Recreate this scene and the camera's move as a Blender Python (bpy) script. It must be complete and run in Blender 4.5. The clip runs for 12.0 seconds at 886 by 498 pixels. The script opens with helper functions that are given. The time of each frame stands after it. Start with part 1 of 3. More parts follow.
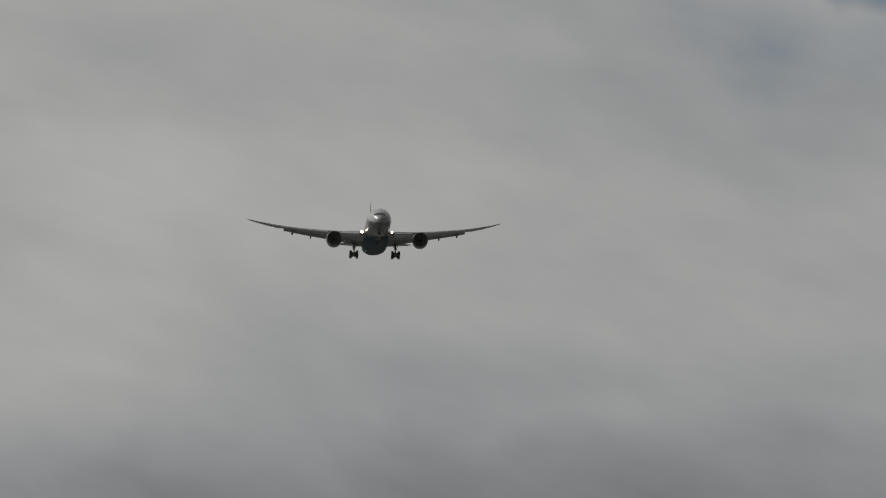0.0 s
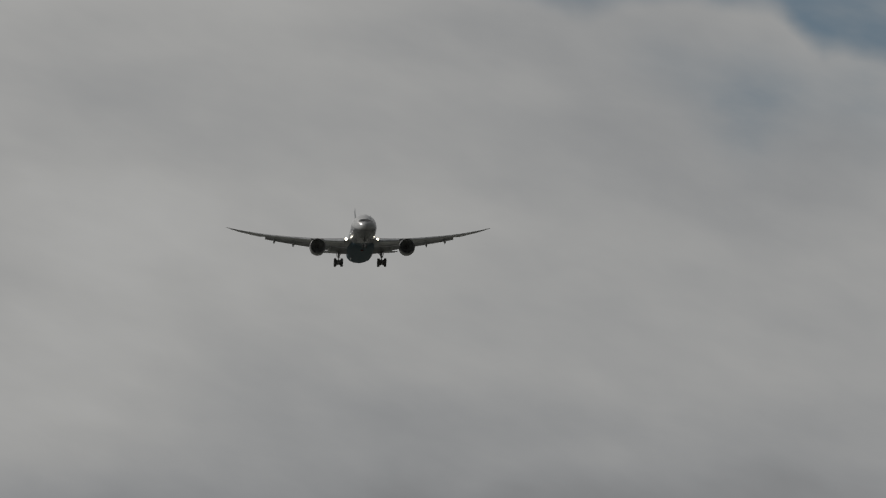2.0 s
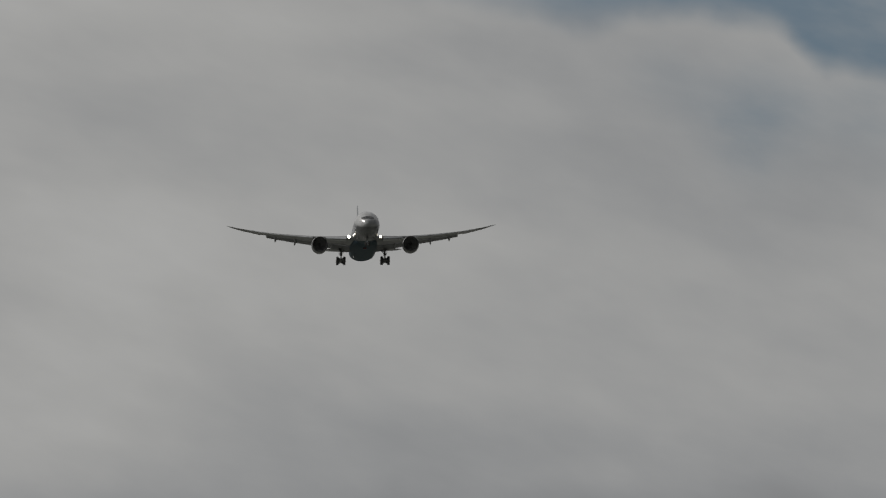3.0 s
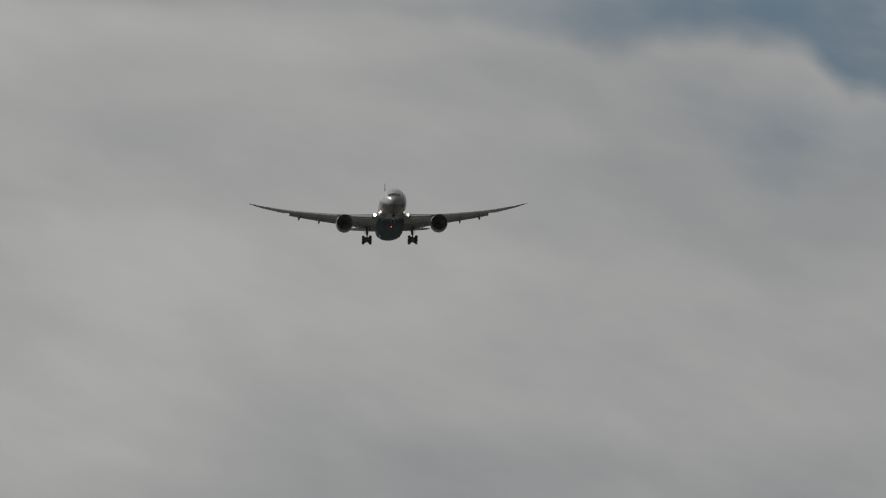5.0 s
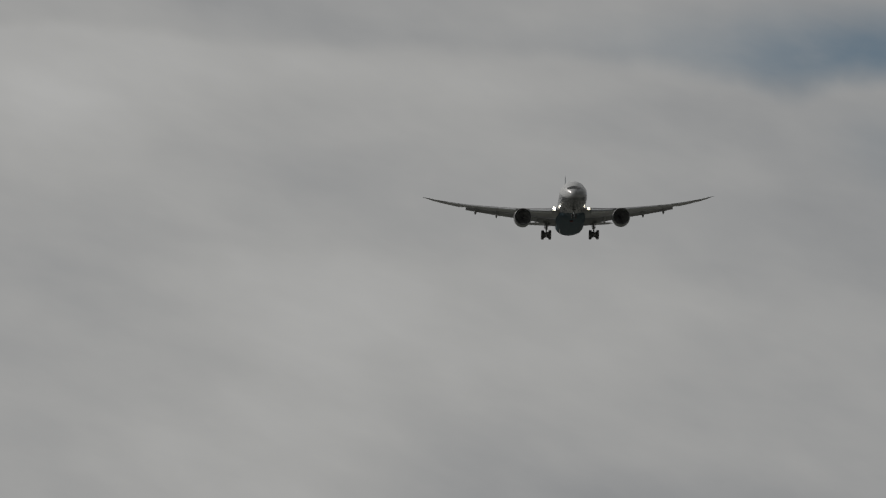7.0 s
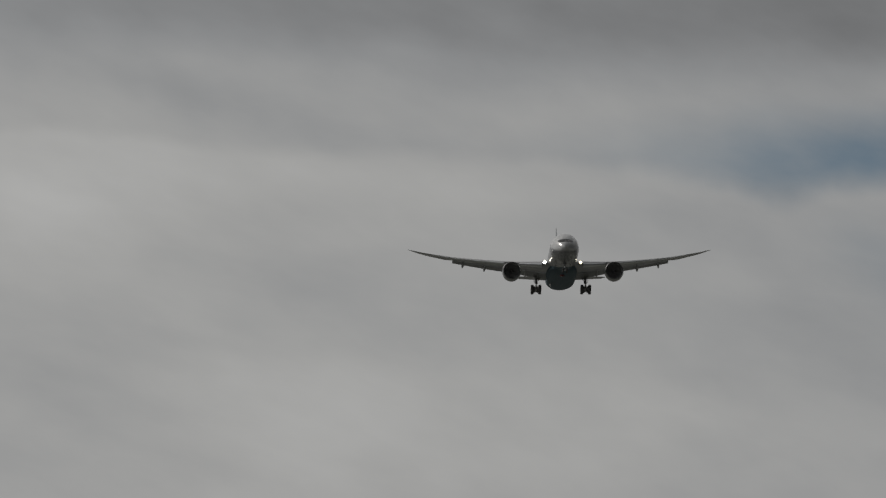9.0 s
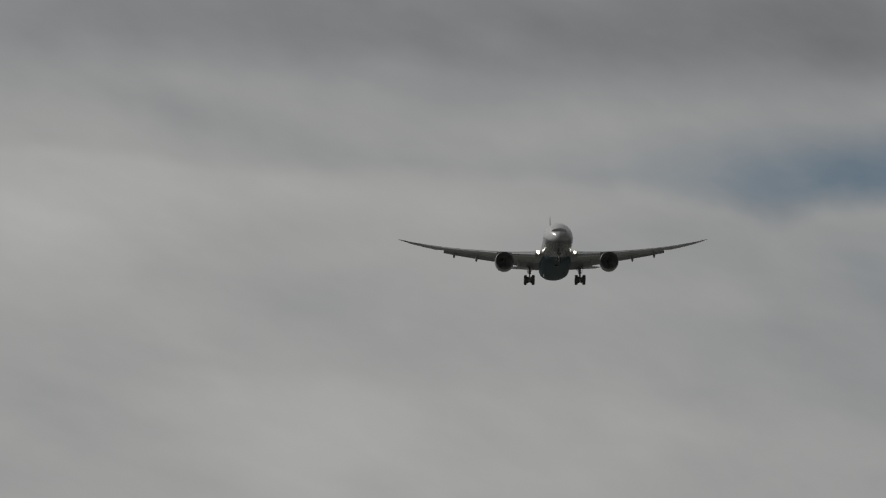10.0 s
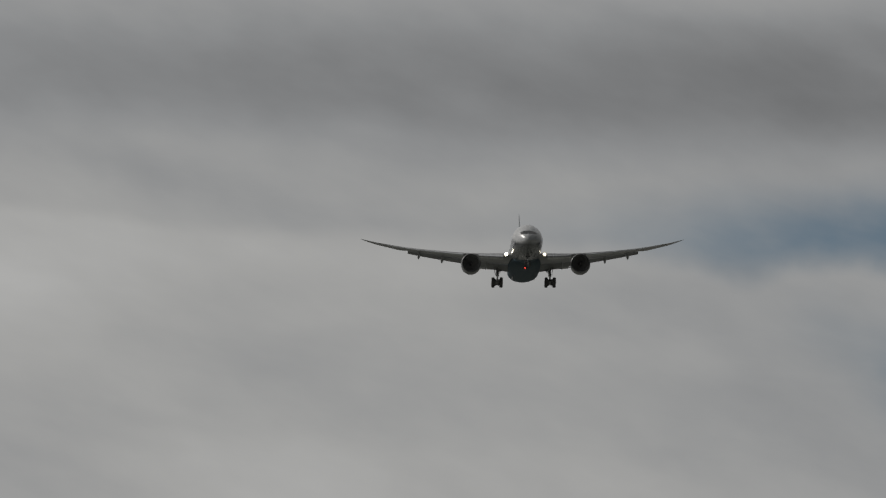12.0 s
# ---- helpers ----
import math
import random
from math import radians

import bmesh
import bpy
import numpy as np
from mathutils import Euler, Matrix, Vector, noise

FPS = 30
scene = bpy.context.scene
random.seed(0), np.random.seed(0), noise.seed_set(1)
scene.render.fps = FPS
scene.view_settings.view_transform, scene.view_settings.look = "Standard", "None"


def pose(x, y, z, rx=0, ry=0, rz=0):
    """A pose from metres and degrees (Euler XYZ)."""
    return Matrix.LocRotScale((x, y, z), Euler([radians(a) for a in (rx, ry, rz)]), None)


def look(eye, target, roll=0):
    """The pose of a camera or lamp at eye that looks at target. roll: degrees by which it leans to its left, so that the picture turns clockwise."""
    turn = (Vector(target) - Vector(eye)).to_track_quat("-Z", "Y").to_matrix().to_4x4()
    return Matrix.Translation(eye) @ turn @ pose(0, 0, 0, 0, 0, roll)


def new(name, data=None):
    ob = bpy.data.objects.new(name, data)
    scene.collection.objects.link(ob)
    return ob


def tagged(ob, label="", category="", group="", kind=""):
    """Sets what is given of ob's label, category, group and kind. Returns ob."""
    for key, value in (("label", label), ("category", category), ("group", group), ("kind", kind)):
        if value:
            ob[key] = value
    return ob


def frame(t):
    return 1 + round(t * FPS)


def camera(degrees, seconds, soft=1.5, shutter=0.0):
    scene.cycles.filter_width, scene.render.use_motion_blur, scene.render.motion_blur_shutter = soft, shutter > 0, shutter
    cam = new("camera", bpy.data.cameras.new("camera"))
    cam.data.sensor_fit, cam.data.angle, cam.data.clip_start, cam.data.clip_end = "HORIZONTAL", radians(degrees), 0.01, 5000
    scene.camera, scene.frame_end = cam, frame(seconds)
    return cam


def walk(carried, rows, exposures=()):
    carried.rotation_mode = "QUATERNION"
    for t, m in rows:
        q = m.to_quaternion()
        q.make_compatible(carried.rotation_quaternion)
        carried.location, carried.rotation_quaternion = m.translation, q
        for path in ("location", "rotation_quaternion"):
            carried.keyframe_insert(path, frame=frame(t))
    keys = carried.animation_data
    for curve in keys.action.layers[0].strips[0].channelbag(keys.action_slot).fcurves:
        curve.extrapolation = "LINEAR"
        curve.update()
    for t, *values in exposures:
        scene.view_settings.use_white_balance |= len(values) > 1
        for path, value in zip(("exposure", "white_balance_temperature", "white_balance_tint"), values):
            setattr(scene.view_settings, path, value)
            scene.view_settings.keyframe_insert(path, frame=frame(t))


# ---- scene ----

# ---- camera ----
# A long lens on the ground by the approach path follows a landing airliner.
cam = camera(2.943, 12.0, soft=1.25)
EYE = (0.0, 0.0, 1.6)


def aim(azimuth, elevation, roll=0.0):
    """The camera's pose from a compass turn to the right of +Y and a height over the horizon, in degrees."""
    a, e = radians(azimuth), radians(elevation)
    way = Vector((math.sin(a) * math.cos(e), math.cos(a) * math.cos(e), math.sin(e)))
    return look(EYE, Vector(EYE) + 100 * way, roll)


WATCH = (
    (0.0, 0.2267, 6.5582),
    (0.5, 0.2412, 6.6012),
    (1.0, 0.2580, 6.6403),
    (1.5, 0.2628, 6.6748),
    (2.0, 0.2768, 6.7146),
    (2.5, 0.2700, 6.7422),
    (2.7, 0.2683, 6.7570),
    (4.3, 0.2667, 6.8305),
    (4.5, 0.2634, 6.8357),
    (5.0, 0.1781, 6.8543),
    (5.5, -0.1299, 6.8818),
    (6.0, -0.4732, 6.9132),
    (6.5, -0.5702, 6.9616),
    (7.0, -0.4254, 6.9953),
    (7.2, -0.4017, 7.0224),
    (8.8, -0.3975, 7.3404),
    (9.0, -0.3953, 7.3480),
    (9.5, -0.3934, 7.3752),
    (10.0, -0.3746, 7.4071),
    (10.5, -0.3511, 7.4440),
    (11.0, -0.3157, 7.4915),
    (11.5, -0.2872, 7.5368),
    (12.0, -0.2709, 7.6101),
)
# the camera's own exposure drifts a little
walk(cam, [(t, aim(a, e)) for t, a, e in WATCH],
     exposures=[(0.0, 0.04), (1.0, -0.06), (1.6, -0.03), (2.5, -0.06), (4.5, 0.03), (5.2, 0.02), (6.2, -0.02), (7.0, -0.03), (9.0, -0.04), (10.5, -0.06), (12.0, -0.02)])

# ---- light: broken cloud, a weak sun beyond the airliner, to the left of the camera's line ----
SUN_AZ, SUN_EL = -60.0, 33.0
sun_data = bpy.data.lights.new("sun", "SUN")
sun_data.energy, sun_data.angle, sun_data.color = 1.6, radians(1.5), (1.0, 0.95, 0.88)
sun = new("sun", sun_data)
_a, _e = radians(SUN_AZ), radians(SUN_EL)
sun.matrix_world = look((math.sin(_a) * math.cos(_e) * 900, math.cos(_a) * math.cos(_e) * 900, math.sin(_e) * 900), (0, 0, 0))


class Graph:
    """Short hand for node trees."""

    def __init__(self, tree):
        self.tree = tree
        tree.nodes.clear()

    def node(self, kind, **inputs):
        n = self.tree.nodes.new(kind)
        for key, value in inputs.items():
            self.put(n.inputs[key.replace("_", " ")], value)
        return n

    def put(self, socket, value):
        if isinstance(value, bpy.types.NodeSocket):
            self.tree.links.new(value, socket)
        else:
            socket.default_value = value

    def math(self, op, a, b=0.0, c=0.0, clamp=False):
        n = self.tree.nodes.new("ShaderNodeMath")
        n.operation, n.use_clamp = op, clamp
        for i, value in enumerate((a, b, c)):
            self.put(n.inputs[i], value)
        return n.outputs[0]

    def noise(self, vector, scale, detail=4.0, rough=0.5, out="Fac"):
        n = self.tree.nodes.new("ShaderNodeTexNoise")
        self.put(n.inputs["Vector"], vector)
        n.inputs["Scale"].default_value, n.inputs["Detail"].default_value, n.inputs["Roughness"].default_value = scale, detail, rough
        return n.outputs[out]

    def ramp(self, value, low, high, a=0.0, b=1.0):
        n = self.tree.nodes.new("ShaderNodeMapRange")
        n.interpolation_type = "SMOOTHSTEP"
        for i, v in enumerate((value, low, high, a, b)):
            self.put(n.inputs[i], v)
        return n.outputs[0]

    def mix(self, fac, a, b):
        n = self.tree.nodes.new("ShaderNodeMix")
        n.data_type = "RGBA"
        self.put(n.inputs[0], fac)
        for socket, value in ((n.inputs[6], a), (n.inputs[7], b)):
            self.put(socket, value if isinstance(value, bpy.types.NodeSocket) else (*value, 1.0))
        return n.outputs[2]


def bank_group():
    """A soft oval bank of cloud in the sky: 1 at its middle, fading to 0. Angles in degrees."""
    tree = bpy.data.node_groups.new("bank", "ShaderNodeTree")
    for name in ("u", "v", "cu", "cv", "ru", "rv", "lean"):
        tree.interface.new_socket(name, in_out="INPUT", socket_type="NodeSocketFloat")
    tree.interface.new_socket("amount", in_out="OUTPUT", socket_type="NodeSocketFloat")
    g = Graph(tree)
    i, o = g.node("NodeGroupInput").outputs, g.node("NodeGroupOutput")
    du, dv = g.math("SUBTRACT", i["u"], i["cu"]), g.math("SUBTRACT", i["v"], i["cv"])
    dv = g.math("SUBTRACT", dv, g.math("MULTIPLY", du, i["lean"]))
    p, q = g.math("DIVIDE", du, i["ru"]), g.math("DIVIDE", dv, i["rv"])
    r2 = g.math("ADD", g.math("MULTIPLY", p, p), g.math("MULTIPLY", q, q))
    g.put(o.inputs[0], g.math("EXPONENT", g.math("MULTIPLY", r2, -1.0)))
    return tree


# soft banks in the cloud sheet: turn, height, half width, half height (degrees), lean, lighter or darker by
BANKS_HIGH = (
    (0.322, 8.419, 1.126, 0.113, 0.000, 0.120),
    (-1.273, 8.382, 0.563, 0.113, 0.000, 0.041),
    (-0.241, 8.269, 2.441, 0.244, -0.020, -0.285),
    (1.050, 8.170, 0.430, 0.270, 0.000, -0.075),
    (-0.090, 8.350, 0.400, 0.130, 0.000, -0.060),
    (0.979, 8.250, 0.751, 0.319, 0.000, -0.040),
    (-0.429, 8.109, 2.065, 0.169, -0.020, -0.150),
    (-1.517, 8.063, 0.469, 0.113, -0.100, -0.036),
    (0.886, 8.034, 0.788, 0.131, 0.000, -0.120),
    (0.172, 7.894, 0.713, 0.075, -0.050, -0.036),
    (-1.311, 7.875, 0.375, 0.075, -0.150, -0.119),
    (0.886, 7.781, 0.563, 0.094, 0.000, -0.050),
    (-1.653, 7.560, 0.413, 0.169, 0.000, 0.103),
    (-1.630, 7.537, 0.713, 0.300, -0.050, 0.139),
    (-0.157, 7.513, 0.788, 0.094, -0.100, 0.094),
)
BANKS_MIDDLE = (
    (0.604, 7.462, 0.375, 0.113, -0.100, -0.048),
    (0.356, 7.448, 0.469, 0.113, -0.100, -0.140),
    (0.993, 7.427, 0.563, 0.713, 0.000, -0.070),
    (-0.954, 7.424, 0.488, 0.113, -0.300, -0.057),
    (-0.651, 7.356, 0.751, 0.113, -0.100, 0.063),
    (-1.090, 7.354, 0.488, 0.150, -0.200, -0.071),
    (1.036, 7.124, 0.451, 0.282, 0.000, -0.079),
    (-1.668, 7.049, 0.319, 0.150, -0.100, -0.049),
    (-0.494, 7.029, 0.620, 0.131, -0.300, -0.084),
    (1.565, 6.999, 0.263, 0.225, 0.000, -0.099),
    (-0.579, 6.899, 0.488, 0.169, 0.000, 0.059),
    (0.020, 6.856, 0.375, 0.113, -0.100, 0.069),
    (0.501, 6.823, 0.300, 0.084, -0.200, 0.075),
)
BANKS_LOW = (
    (-0.771, 6.772, 0.563, 0.225, -0.100, 0.066),
    (-1.465, 6.772, 0.413, 0.113, -0.350, -0.034),
    (0.100, 6.755, 0.375, 0.150, -0.100, 0.069),
    (-0.870, 6.729, 0.488, 0.375, -0.100, 0.102),
    (-0.087, 6.586, 0.375, 0.113, 0.000, 0.065),
    (-1.001, 6.185, 0.488, 0.263, 0.000, 0.101),
    (-0.081, 6.147, 0.413, 0.207, 0.000, -0.093),
    (0.396, 6.143, 0.375, 0.113, 0.000, -0.090),
    (1.477, 5.959, 0.657, 0.282, -0.100, -0.137),
    (0.476, 5.929, 0.469, 0.113, 0.000, -0.080),
    (0.632, 5.828, 0.788, 0.150, 0.000, -0.075),
    (0.069, 5.696, 2.441, 0.225, -0.020, -0.377),
)
# where the sheet thins to blue
GAPS = (
    (1.335, 7.172, 0.160, 0.178, -0.200, 0.460),
    (1.514, 7.326, 0.501, 0.219, -0.100, 0.160),
    (1.044, 7.344, 0.169, 0.113, -0.300, 0.200),
    (1.701, 7.157, 0.169, 0.207, -0.200, 0.280),
)
# the long rift of blue: its lower rim from turn to turn sinks and rises by so much (degrees)
RIM_LEFT = 7.735
RIM = ((-1.9, -0.75, -0.065), (-0.75, 0.1, -0.035), (0.1, 0.45, -0.055), (0.40, 0.76, -0.070), (0.76, 0.98, 0.055),
       (1.10, 1.36, -0.065), (1.34, 1.58, -0.135), (1.58, 1.90, -0.090))
ROOF_LEFT = 7.745
ROOF = ((-0.1, 0.3, 0.02), (0.25, 0.62, 0.045), (0.6, 1.1, 0.02))


def build_sky():
    world = bpy.data.worlds.new("sky")
    world.use_nodes = True
    scene.world = world
    g = Graph(world.node_tree)
    where = g.node("ShaderNodeTexCoord").outputs["Generated"]
    split = g.node("ShaderNodeSeparateXYZ", Vector=where).outputs
    u = g.math("MULTIPLY", g.math("ARCTAN2", split[0], split[1]), 180 / math.pi)
    v = g.math("MULTIPLY", g.math("ARCSINE", split[2]), 180 / math.pi)
    # soft wandering of the edges
    warp = g.node("ShaderNodeSeparateXYZ", Vector=g.noise(where, 95.0, 4.0, 0.5, "Color")).outputs
    uw = g.math("ADD", u, g.math("MULTIPLY", g.math("SUBTRACT", warp[0], 0.5), 0.35))
    vw = g.math("ADD", v, g.math("MULTIPLY", g.math("SUBTRACT", warp[1], 0.5), 0.16))
    group = bank_group()

    def total(rows):
        value = None
        for cu, cv, ru, rv, lean, amount in rows:
            n = world.node_tree.nodes.new("ShaderNodeGroup")
            n.node_tree = group
            for name, x in (("u", uw), ("v", vw), ("cu", cu), ("cv", cv), ("ru", ru), ("rv", rv), ("lean", lean)):
                g.put(n.inputs[name], x)
            value = g.math("MULTIPLY_ADD", n.outputs[0], amount, 0.0 if value is None else value)
        return value

    # layered streaks: long sideways and sinking to the right, short upwards
    slope = g.math("MULTIPLY", g.math("MULTIPLY_ADD", split[0], 0.22, split[2]), 2.5)
    streaks = g.node("ShaderNodeCombineXYZ", X=split[0], Y=split[1], Z=slope)
    fine = g.noise(streaks.outputs[0], 120.0, 6.0, 0.5)
    broad = g.noise(streaks.outputs[0], 42.0, 4.0, 0.5)
    shade = g.math("ADD", total(BANKS_HIGH + BANKS_MIDDLE + BANKS_LOW), g.math("MULTIPLY", g.math("SUBTRACT", fine, 0.5), 0.22))
    shade = g.math("ADD", shade, g.math("MULTIPLY", g.math("SUBTRACT", broad, 0.5), 0.16))
    # drawn-out lumps that sink to the right
    along = g.math("MULTIPLY_ADD", split[2], -0.42, g.math("MULTIPLY", split[0], 0.91))
    across = g.math("MULTIPLY_ADD", split[2], 2.0, g.math("MULTIPLY", split[0], 0.92))
    drawn = g.node("ShaderNodeCombineXYZ", X=along, Y=split[1], Z=across)
    lumps = g.noise(drawn.outputs[0], 210.0, 3.0, 0.5)
    shade = g.math("ADD", shade, g.math("MULTIPLY", g.math("SUBTRACT", lumps, 0.5), 0.11))
    # the nearer layer has a light rim, and is darker behind it
    ripple = g.node("ShaderNodeSeparateXYZ", Vector=g.noise(where, 230.0, 3.5, 0.5, "Color")).outputs
    u_rim = g.math("ADD", u, g.math("MULTIPLY", g.math("SUBTRACT", ripple[0], 0.5), 0.16))
    v_rim = g.math("ADD", v, g.math("MULTIPLY", g.math("SUBTRACT", ripple[1], 0.5), 0.09))

    def edge(height, steps):
        for a, b, rise in steps:
            height = g.math("ADD", g.ramp(u_rim, a, b, 0.0, rise), height)
        return height

    beyond = g.math("SUBTRACT", v_rim, edge(RIM_LEFT, RIM))
    lip = g.math("MULTIPLY", g.ramp(beyond, -0.26, -0.03), g.ramp(beyond, -0.03, 0.035, 0.045, 0.0))
    dusk = g.math("MULTIPLY", g.ramp(beyond, -0.03, 0.035), g.ramp(beyond, 0.03, 0.28, -0.04, 0.0))
    shade = g.math("ADD", shade, g.math("ADD", lip, dusk))
    # the sheet is bright ahead, on the sun's side and overhead, and dull on the other
    way = g.node("ShaderNodeVectorMath")
    g.put(way.inputs[0], where)
    way.operation = "DOT_PRODUCT"
    way.inputs[1].default_value = (-0.60, 0.50, 0.62)
    side = g.ramp(way.outputs["Value"], 0.10, 0.55, 0.11, 1.0)
    level = g.math("MULTIPLY", g.math("MULTIPLY", g.math("ADD", shade, 1.0), CLOUD_LEVEL), side)
    # thin edges of the cloud let blue through
    torn = g.math("MULTIPLY", g.math("SUBTRACT", g.noise(streaks.outputs[0], 170.0, 6.0, 0.55), 0.5), 0.65)
    gap = g.math("ADD", total(GAPS), g.math("MULTIPLY", torn, g.ramp(total(GAPS), 0.05, 0.5)))
    gap = g.ramp(gap, -0.05, 1.25, 0.0, 0.97)
    # the rift between two layers of cloud, bluer to the right
    under = g.math("SUBTRACT", v_rim, edge(ROOF_LEFT, ROOF))
    rift = g.math("MULTIPLY", g.ramp(beyond, -0.055, 0.085), g.ramp(under, -0.19, 0.07, 1.0, 0.0))
    rift = g.math("MULTIPLY", rift, g.math("ADD", g.ramp(u_rim, -0.25, 0.40, 0.06, 0.48), g.ramp(u_rim, 0.35, 1.15, 0.0, 0.38)))
    wisps = g.ramp(g.noise(streaks.outputs[0], 150.0, 4.0, 0.5), 0.25, 0.78, 1.08, 0.66)
    gap = g.math("MAXIMUM", gap, g.math("MULTIPLY", rift, wisps))
    # far away in the rest of the sky the cover breaks in the same way
    rest = g.ramp(g.noise(where, 5.0, 5.0, 0.5), 0.60, 0.75, 0.0, 0.8)
    away = g.ramp(g.math("ABSOLUTE", u), 8.0, 16.0)
    gap = g.math("MAXIMUM", gap, g.math("MULTIPLY", rest, away))
    sky = g.node("ShaderNodeTexSky")
    sky.sky_type, sky.sun_disc = "NISHITA", False
    sky.ozone_density, sky.dust_density = 3.2, 0.4
    sky.sun_elevation, sky.sun_rotation = radians(SUN_EL), radians(SUN_AZ)
    warmth = g.ramp(shade, -0.25, 0.12)
    tint = g.mix(warmth, (0.982, 1.0, 1.018), (1.003, 1.0, 0.981))
    cloud = g.node("ShaderNodeVectorMath")
    cloud.operation = "SCALE"
    g.put(cloud.inputs[0], tint)
    g.put(cloud.inputs["Scale"], level)
    blue = g.node("ShaderNodeBackground", Color=sky.outputs[0], Strength=SKY_STRENGTH)
    grey = g.node("ShaderNodeBackground", Color=cloud.outputs[0], Strength=1.0)
    both = g.node("ShaderNodeMixShader")
    g.put(both.inputs[0], gap)
    g.put(both.inputs[1], grey.outputs[0])
    g.put(both.inputs[2], blue.outputs[0])
    g.put(g.node("ShaderNodeOutputWorld").inputs["Surface"], both.outputs[0])


CLOUD_LEVEL, SKY_STRENGTH = 0.33, 0.032
build_sky()

# ---- materials ----


def material(name, colour, rough=0.5, metal=0.0, coat=0.0, wear=0.1, scale=0.6, bump=0.0, glow=None, spec=0.5):
    """Paint, rubber or metal with stains at two scales and a fine relief."""
    m = bpy.data.materials.new(name)
    m.use_nodes = True
    g = Graph(m.node_tree)
    place = g.node("ShaderNodeTexCoord").outputs["Object"]
    stain = g.noise(place, scale, 5.0, 0.6)
    grain = g.noise(place, scale * 14, 3.0, 0.6)
    both = g.math("ADD", g.math("MULTIPLY", stain, 0.7), g.math("MULTIPLY", grain, 0.3))
    dirt = g.ramp(both, 0.35, 0.7)
    low = tuple(c * (1 - wear) for c in colour)
    high = tuple(min(1.0, c * (1 + wear * 0.5)) for c in colour)
    b = g.node("ShaderNodeBsdfPrincipled")
    g.put(b.inputs["Base Color"], g.mix(dirt, low, high))
    g.put(b.inputs["Roughness"], g.ramp(grain, 0.2, 0.8, max(0.02, rough - 0.08), min(1.0, rough + 0.08)))
    b.inputs["Metallic"].default_value = metal
    b.inputs["Coat Weight"].default_value = coat
    b.inputs["Coat Roughness"].default_value = 0.08
    b.inputs["Specular IOR Level"].default_value = spec
    if glow:
        b.inputs["Emission Color"].default_value = (*glow[0], 1.0)
        b.inputs["Emission Strength"].default_value = glow[1]
    if bump:
        n = g.node("ShaderNodeBump", Strength=bump, Distance=0.02, Height=grain)
        g.put(b.inputs["Normal"], n.outputs[0])
    g.put(g.node("ShaderNodeOutputMaterial").inputs["Surface"], b.outputs[0])
    return m


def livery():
    """White body with the shade of its lower flanks painted in grey; the blue of the belly rises towards the tail in
    one curve.
    """
    m = bpy.data.materials.new("body_paint")
    m.use_nodes = True
    g = Graph(m.node_tree)
    place = g.node("ShaderNodeTexCoord").outputs["Object"]
    split = g.node("ShaderNodeSeparateXYZ", Vector=place).outputs
    aft = g.math("SUBTRACT", 30.0, split[1])
    # height of the colour's upper edge along the body
    edge = g.math("ADD", g.ramp(aft, 7.0, 24.0, -3.6, -1.5), g.ramp(aft, 34.0, 56.0, 0.0, 4.6))
    blue = g.ramp(g.math("SUBTRACT", edge, split[2]), -0.03, 0.03)
    stain = g.noise(place, 0.5, 5.0, 0.6)
    long = g.node("ShaderNodeMapping", Vector=place)
    long.inputs["Scale"].default_value = (6.0, 0.5, 6.0)
    streak = g.noise(long.outputs[0], 1.0, 4.0, 0.6)
    dirt = g.ramp(g.math("ADD", g.math("MULTIPLY", stain, 0.5), g.math("MULTIPLY", streak, 0.5)), 0.35, 0.7)
    white = g.mix(dirt, (0.52, 0.53, 0.545), (0.62, 0.63, 0.645))
    teal = g.mix(dirt, (0.042, 0.074, 0.094), (0.054, 0.094, 0.120))
    # joints between the body's barrels and along its sides
    ring = g.math("ABSOLUTE", g.math("SUBTRACT", g.math("FRACT", g.math("MULTIPLY", aft, 0.17)), 0.5))
    joint = g.ramp(ring, 0.0, 0.006, 0.75, 1.0)
    # shade under the body painted as soft-edged grey, from the nose's chin to the tail
    flank_shade = g.ramp(g.math("SUBTRACT", g.ramp(aft, 0.4, 9.0, -1.6, 0.3), split[2]), -0.35, 0.35)
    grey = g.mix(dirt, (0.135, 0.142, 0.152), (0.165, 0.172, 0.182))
    colour = g.mix(blue, g.mix(flank_shade, white, grey), teal)
    b = g.node("ShaderNodeBsdfPrincipled")
    dim = g.node("ShaderNodeVectorMath")
    dim.operation = "SCALE"
    g.put(dim.inputs[0], colour)
    g.put(dim.inputs["Scale"], joint)
    g.put(b.inputs["Base Color"], dim.outputs[0])
    g.put(b.inputs["Roughness"], g.math("ADD", g.ramp(streak, 0.3, 0.7, 0.20, 0.32), g.math("MULTIPLY", blue, 0.25)))
    g.put(b.inputs["Coat Weight"], g.ramp(blue, 0.0, 1.0, 0.16, 0.0))
    b.inputs["Coat Roughness"].default_value = 0.09
    g.put(b.inputs["Specular IOR Level"], g.ramp(blue, 0.0, 1.0, 0.5, 0.16))
    g.put(g.node("ShaderNodeOutputMaterial").inputs["Surface"], b.outputs[0])
    return m


